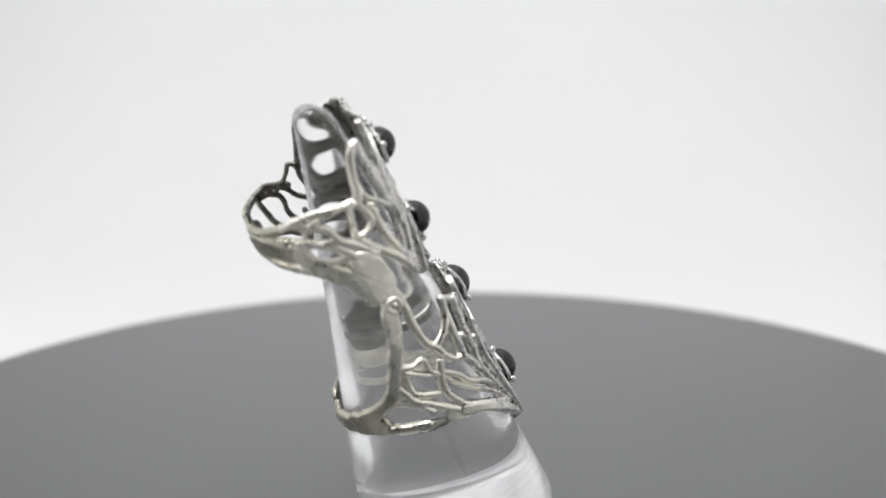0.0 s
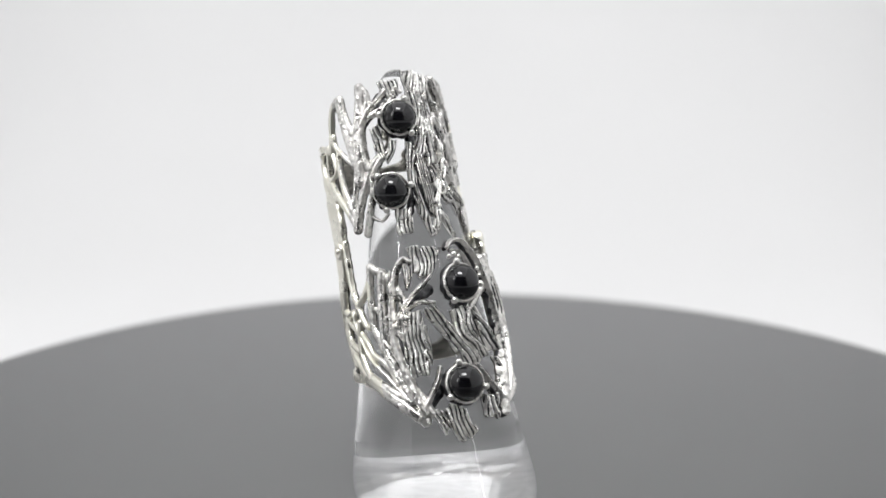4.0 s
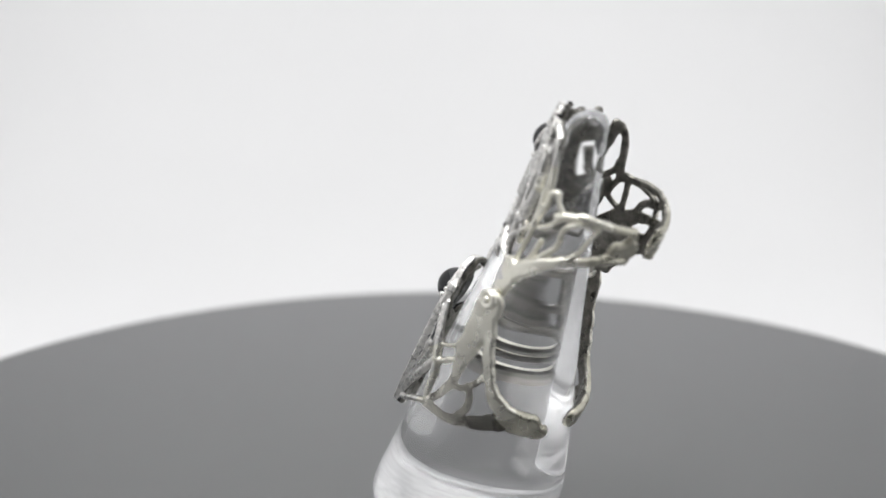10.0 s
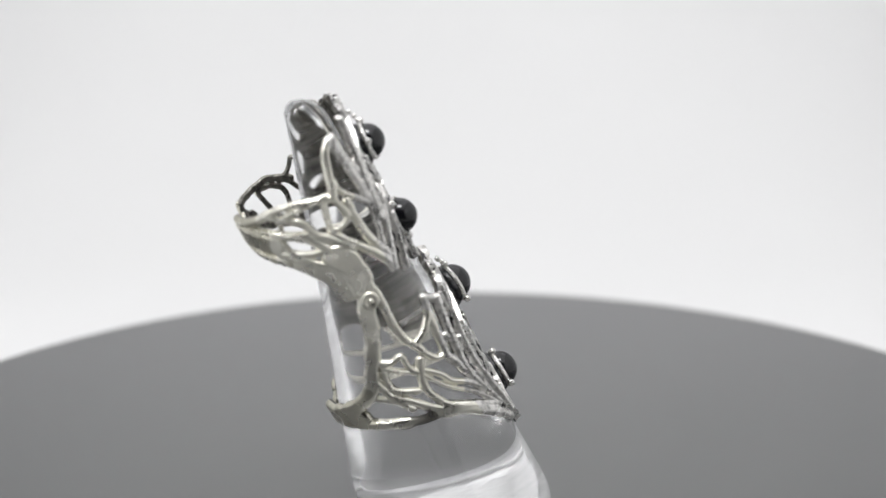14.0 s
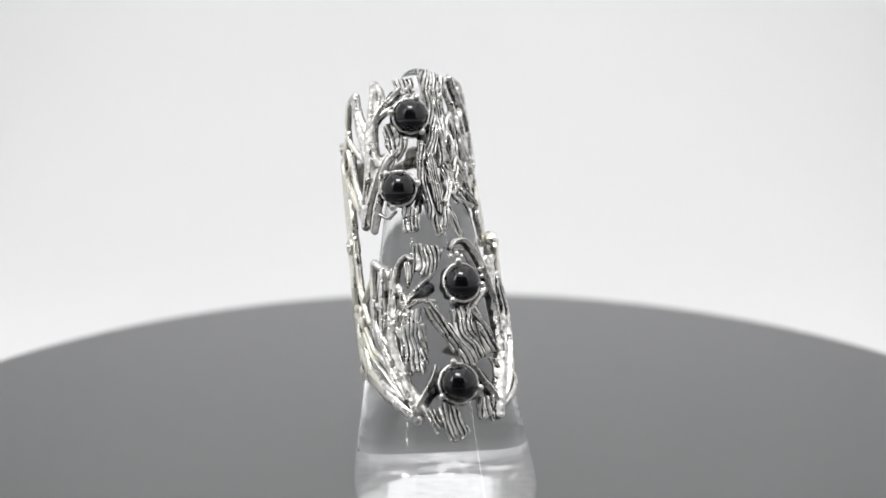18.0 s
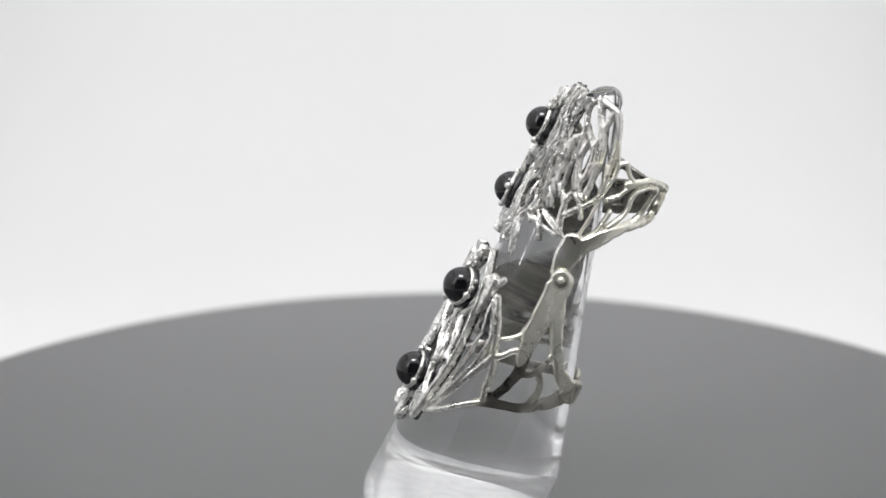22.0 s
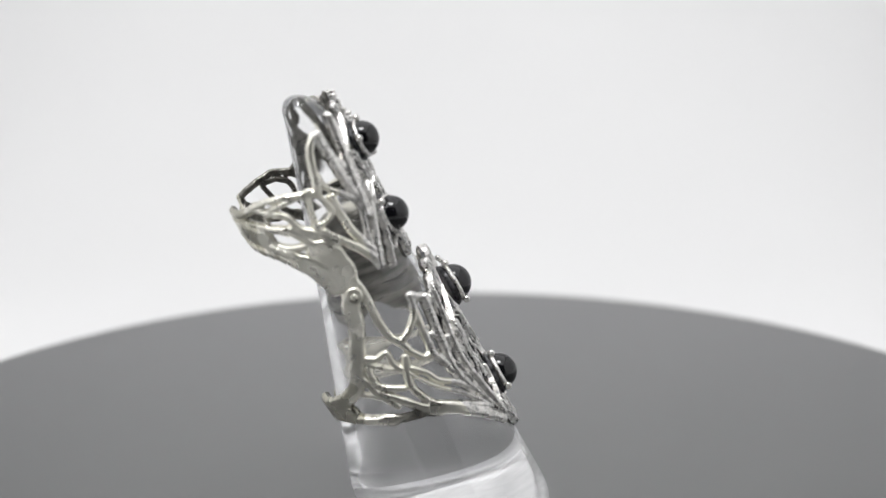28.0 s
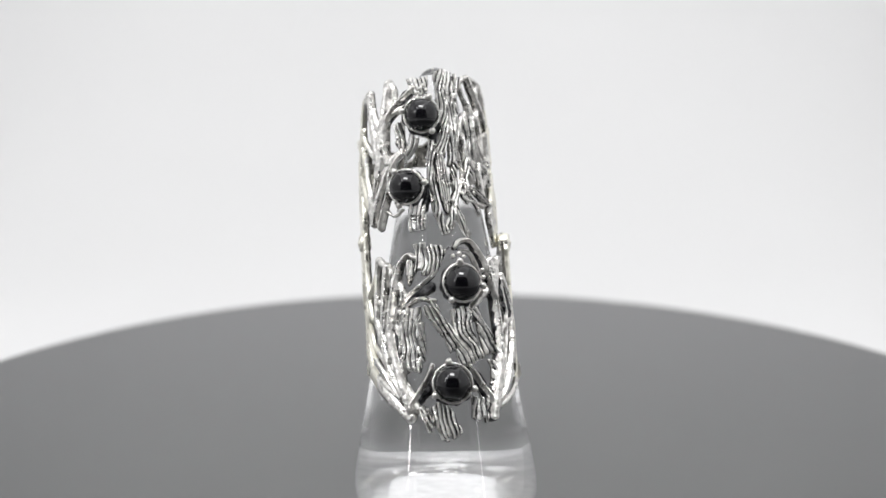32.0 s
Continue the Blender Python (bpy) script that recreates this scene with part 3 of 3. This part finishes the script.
bark(UPPER, 1.2, 1.2, (-2, 13.0), (-4, 8.6), (-3, 5.0), (1, 1.7), (6, -0.6), lift=0.1)
bark(UPPER, 1.2, 1.0, (15, 10.0), (15, 6.0), (12, 2.7), (8, 0.5), lift=0.1)
bark(UPPER, 1.3, 1.2, (12, 4.9), (17, 2.2), (23, -0.5), lift=0.15)
twig(UPPER, 0.55, 0.6, (18, 12.5), (22, 9.8), (22, 7.3), (19, 5.5), lift=0.1)
bark(UPPER, 0.9, 0.8, (24, 14.3), (27, 10.3), (26, 6.6), (24, 4.8), lift=0.1)
bark(UPPER, 0.9, 1.0, (28, 17.3), (30, 13.2), (32, 9.2), (36, 6.7), lift=0.1)
bark(UPPER, 0.7, 0.8, (35, 17.1), (36, 12.6), (39, 8.6), lift=0.1)
bark(UPPER, 1.5, 1.0, (24, 22.6), (20, 20.3), (17, 17.4), lift=0.15)
twig(UPPER, 0.9, 0.8, (33, 18.7), (37, 15.5), (44, 12.8), (55, 9.5), lift=0.2)
twig(UPPER, 1.0, 1.1, (35, 22.5), (43, 19.9), (52, 17.7), (57, 14.6), (58, 10.1), lift=0.3)
twig(UPPER, 0.9, 0.9, (36, 22.6), (46, 22.3), (55, 21.6), (64, 17.8), (69, 11.8))
twig(UPPER, 0.7, 0.75, (41, 17.3), (40, 13.6), (47, 10.5), (57, 9.2), (63, 7.6), lift=0.1)
twig(UPPER, 0.6, 0.6, (64, 15.2), (70, 10.5), (68, 5.5), (65, 3.3))
leaf(UPPER, 1.4, 1.0, (31, 6.4), (44, 5.3), (60, 4.1), lift=0.1)
bark(UPPER, 1.1, 1.0, (29, 6.0), (34, 4.4), (39, 2.6), lift=0.1)
bark(UPPER, 0.9, 0.8, (20, 5.8), (22, 4.8), (27, 4.0))
bark(UPPER, 2.3, 2.2, (-16, 4.1), (-17, 2.3), (-18, 0.1), lift=-0.05)
twig(UPPER, 0.45, 0.4, (-40, 3.3), (-34, 2.5), (-28, 3.3))
web(UPPER, 1.6, 1.5, (0, 15.6), (0, 13.5), (-3, 11.7), lift=-0.25)
web(UPPER, 1.6, 1.2, (-6, 6.8), (-8, 5.0), (-11, 3.4), lift=-0.25)
web(UPPER, 1.4, 1.3, (-20, 19.7), (-29, 17.5), (-39, 15.8), lift=-0.2)
twig(LOWER, 0.9, 1.25, (-22, 24.6), (-26, 25.1), (-32, 23.8), (-38, 20.2), (-41, 17.1), (-42, 13.6), (-38, 9.8), (-34, 6.7), (-30, 3.8), lift=0.5)
leaf(LOWER, 1.3, 0.8, (-25, 24.6), (-25, 22.6), (-27, 20.8), lift=0.2)
twig(LOWER, 0.75, 0.75, (-8, 22.3), (-17, 20.9), (-26, 19.6), (-34, 17.9), (-38, 16.0), lift=0.55)
twig(LOWER, 0.7, 0.6, (-8, 18.6), (-19, 18.9), (-27, 18.4), (-35, 17.1), lift=0.3)
web(LOWER, 1.9, 1.0, (-11, 20.4), (-20, 19.7), (-30, 18.7), lift=-0.1)
bark(LOWER, 5.0, 2.6, (-8, 26.6), (-10, 24.6), (-15, 22.2), lift=0.1)
bark(LOWER, 2.9, 2.7, (-27, 17.7), (-28, 14.6), (-28, 11.4), (-28, 9.0), lift=0.05)
bark(LOWER, 1.0, 0.8, (-20, 16.1), (-20, 12.6), (-21, 9.9))
bark(LOWER, 1.9, 2.0, (-14, 18.3), (-6, 15.8), (2, 13.7), (8, 11.9), lift=0.2)
bark(LOWER, 2.2, 3.2, (11, 17.4), (13, 13.9), (18, 9.7), lift=0.1)
bark(LOWER, 1.1, 1.4, (21, 17.7), (26, 14.7), (31, 10.9), lift=-0.05)
twig(LOWER, 0.8, 1.2, (10, 25.9), (13, 26.6), (20, 26.7), (26, 25.0), (31, 22.5), (34, 19.5), (36, 16.3), (37, 12.5), (35, 8.8), (32, 5.7), (29, 2.4), lift=0.65)
twig(LOWER, 0.5, 0.5, (14, 25.5), (20, 25.2), (24, 23.7), (27, 21.7), lift=0.2)
twig(LOWER, 1.7, 1.0, (35, 23.8), (36, 22.0), (36, 19.0), lift=0.2)
web(LOWER, 1.0, 2.2, (42, 21.4), (45, 19.4), (49, 17.0))
twig(LOWER, 0.4, 0.45, (42, 22.0), (43, 19.6), (46, 17.0), lift=0.15)
twig(LOWER, 0.4, 0.5, (42, 22.0), (48, 19.2), (53, 16.6), lift=0.15)
twig(LOWER, 0.65, 0.8, (43, 21.4), (49, 19.3), (53, 17.1), (52, 13.9), (48, 10.7), (41, 6.6), (35, 4.8), lift=0.25)
twig(LOWER, 0.5, 0.55, (46, 16.9), (45, 13.7), (42, 10.5), (38, 6.6), lift=0.1)
twig(LOWER, 0.8, 0.9, (-13, 9.7), (-17, 8.0), (-24, 6.0), (-30, 4.3), lift=0.45)
twig(LOWER, 0.75, 0.95, (16, 9.4), (22, 7.1), (27, 5.6), (30, 3.8), lift=0.45)
bark(LOWER, 2.6, 3.2, (-10, 4.7), (-5, 2.2), (0, -0.2), lift=0.1)
bark(LOWER, 1.3, 1.2, (-22, 4.2), (-19, 2.6), (-16, 0.9))
bark(LOWER, 1.9, 1.7, (22, 5.4), (21, 3.8), (21, 2.0))
twig(LOWER, 1.3, 0.8, (-43, 23.8), (-46, 20.6), (-49, 16.8), (-50, 13.0), (-44, 9.2), (-36, 5.9), lift=0.15)
twig(LOWER, 0.6, 0.6, (-84, 17.5), (-70, 13.4), (-54, 10.1), (-41, 6.5), lift=0.1)
leaf(LOWER, 1.1, 0.7, (-36, 23.9), (-38, 21.9), (-41, 19.6), lift=0.1)
bark(LOWER, 1.4, 1.2, (-46, 17.9), (-49, 14.0), (-44, 10.0))
bark(LOWER, 1.2, 1.0, (33, 10.3), (34, 8.0), (32, 6.1))
web(LOWER, 1.5, 1.2, (-36, 17.5), (-37, 13.5), (-34, 9.5), lift=-0.25)
web(LOWER, 1.8, 1.3, (-11, 8.0), (-20, 6.1), (-29, 4.4), lift=-0.2)
web(LOWER, 1.6, 1.2, (19, 8.0), (24, 6.4), (29, 4.7), lift=-0.2)
web(LOWER, 2.4, 2.4, (11, 18.2), (16, 16.3), lift=-0.2)
arm(UPPER, 3.4, 2.8, (-170, 13.4), (-148, 12.7), (-126, 11.5))
arm(UPPER, 1.3, 1.2, (-124, 12.8), (-101, 11.0), (-83, 6.8), (-76, 3.2))
arm(UPPER, 1.5, 1.6, (-127, 10.2), (-106, 7.8), (-84, 3.4))
branch(UPPER, 0.78, 0.85, (-116, 13.4), (-109, 14.6), (-74, 14.8))
arm(LOWER, 3.2, 3.0, (-174, 14.9), (-156, 14.5), (-140, 14.2))
arm(LOWER, 1.4, 1.6, (-150, 13.6), (-130, 12.9), (-107, 11.6))
arm(LOWER, 3.4, 2.4, (139, 14.1), (146, 13.8), (155, 13.4))
cast_cuff("upper_cuff", UPPER, -5.0, 26.0, "warm silver arms and open ends of the upper cuff")
cast_cuff("lower_cuff", LOWER, -2.0, 32.5, "warm silver arms and open ends of the lower cuff")


# ---- the stones in their settings ----
def setting(cuff, phi, v, rise, beads, radius=2.5, extra=()):
    """A round black cabochon in a collar with small silver grains round it."""
    foot, up, back = cuff
    normal = Vector(place(cuff, phi, v)[1])
    lift = normal
    north = (up - lift * up.dot(lift)).normalized()
    east = north.cross(lift)
    centre = foot + back * AXIS + normal * rise + up * v
    d = radius - 2.5

    def ring_at(r, h, n=40, wob=0.0):
        return [(centre + (east * math.cos(2 * math.pi * i / n) + north * math.sin(2 * math.pi * i / n)) * (r + wob * noise.noise(Vector((i * 0.5, phi, v)))) + lift * h) * MM for i in range(n)]

    verts, faces = [], []
    add_loops(verts, faces, [ring_at(radius * math.cos(a), radius * math.sin(a) * 0.97) for a in [radians(d) for d in (-20, -8, 4, 16, 28, 40, 52, 63, 73, 81, 87)]])
    stone = link_mesh("stone", verts, faces, ONYX, finger_ring, "glossy round black cabochon stone")
    verts, faces = [], []
    add_loops(verts, faces, [ring_at(2.2 + d, -1.2), ring_at(2.7 + d, -1.1), ring_at(2.95 + d, -0.9, wob=0.5), ring_at(2.85 + d, -0.6, wob=0.3), ring_at(2.66 + d, -0.3, wob=0.08)])
    link_mesh("cup", verts, faces, SILVER_BLACK, stone, "blackened silver cup under the stone")
    verts, faces = [], []
    profile = [(2.64 + d + 0.2 * math.cos(a), -0.02 + 0.32 * math.sin(a)) for a in [2 * math.pi * k / 8 for k in range(8)]]
    add_loops(verts, faces, [ring_at(r, h, 48, 0.07) for r, h in profile + profile[:1]], cap=False)
    link_mesh("bezel", verts, faces, SILVER_BRIGHT, stone, "thin bright silver collar")
    for angle, far, size in [(b, 2.95 + d, 0.52) for b in beads] + list(extra):
        spot = centre + (east * math.cos(radians(angle)) + north * math.sin(radians(angle))) * far + lift * (0.2 - 0.45 * max(0, far - 3.0))
        bm = bmesh.new()
        bmesh.ops.create_icosphere(bm, subdivisions=2, radius=size * MM)
        for q in bm.verts:
            q.co *= 1.0 + 0.12 * noise.noise(q.co * 2500 + Vector((angle, 0, 0)))
        me = bpy.data.meshes.new("grain")
        bm.to_mesh(me)
        bm.free()
        me.materials.append(SILVER_BRIGHT)
        me.polygons.foreach_set("use_smooth", [True] * len(me.polygons))
        ob = new("grain", me)
        ob.parent, ob.location = stone, spot * MM


setting(UPPER, -9, 16.3, 11.35, (167, -61, 65), 2.3, ((85, 4.4, 0.3), (93, 3.8, 0.34), (77, 3.7, 0.3), (101, 3.3, 0.28)))
setting(UPPER, -23, 6.3, 11.2, (124, 7, -113), 2.3)
setting(LOWER, 11, 20.6, 11.9, (94, -9, -125), 2.5, ((105, 3.9, 0.36), (91, 4.1, 0.4), (82, 3.7, 0.3), (30, 3.5, 0.34), (14, 3.2, 0.32)))
setting(LOWER, 1, 7.0, 11.35, (98, -17, -148))


# ---- the hinges ----
def hinge(cuff, phi, v, size):
    """A round eye with a small rivet, where the arms of the two cuffs overlap."""
    spot, normal = [Vector(a) for a in place(cuff, phi, v, 0.5)]
    up = cuff[1]
    north = (up - normal * up.dot(normal)).normalized()
    east = north.cross(normal)

    def ring_at(r, h, n=24):
        return [(spot + (east * math.cos(2 * math.pi * i / n) + north * math.sin(2 * math.pi * i / n)) * r * size + normal * h) * MM for i in range(n)]

    verts, faces = [], []
    add_loops(verts, faces, [ring_at(r, h) for r, h in ((1.25, -1.2), (1.42, -0.9), (1.42, 0.15), (1.25, 0.36), (1.0, 0.4), (0.75, 0.28))])
    eye = link_mesh("hinge", verts, faces, SILVER_WARM, finger_ring, "rounded silver hinge eye")
    verts, faces = [], []
    add_loops(verts, faces, [ring_at(r, h, 16) for r, h in ((0.5, 0.1), (0.5, 0.38), (0.42, 0.50), (0.25, 0.57), (0.1, 0.6))])
    link_mesh("rivet", verts, faces, SILVER_WARM, eye, "small domed rivet head")


hinge(LOWER, 76, 28.0, 0.95)
hinge(LOWER, -87, 29.0, 0.85)


def motions():
    rows = [(k * 0.5, pose(0, 0, 0, -0.13, 0, turn(k * 0.5))) for k in range(65)]
    for thing in (turntable, ring_stand, finger_ring):
        walk(thing, rows)


motions()
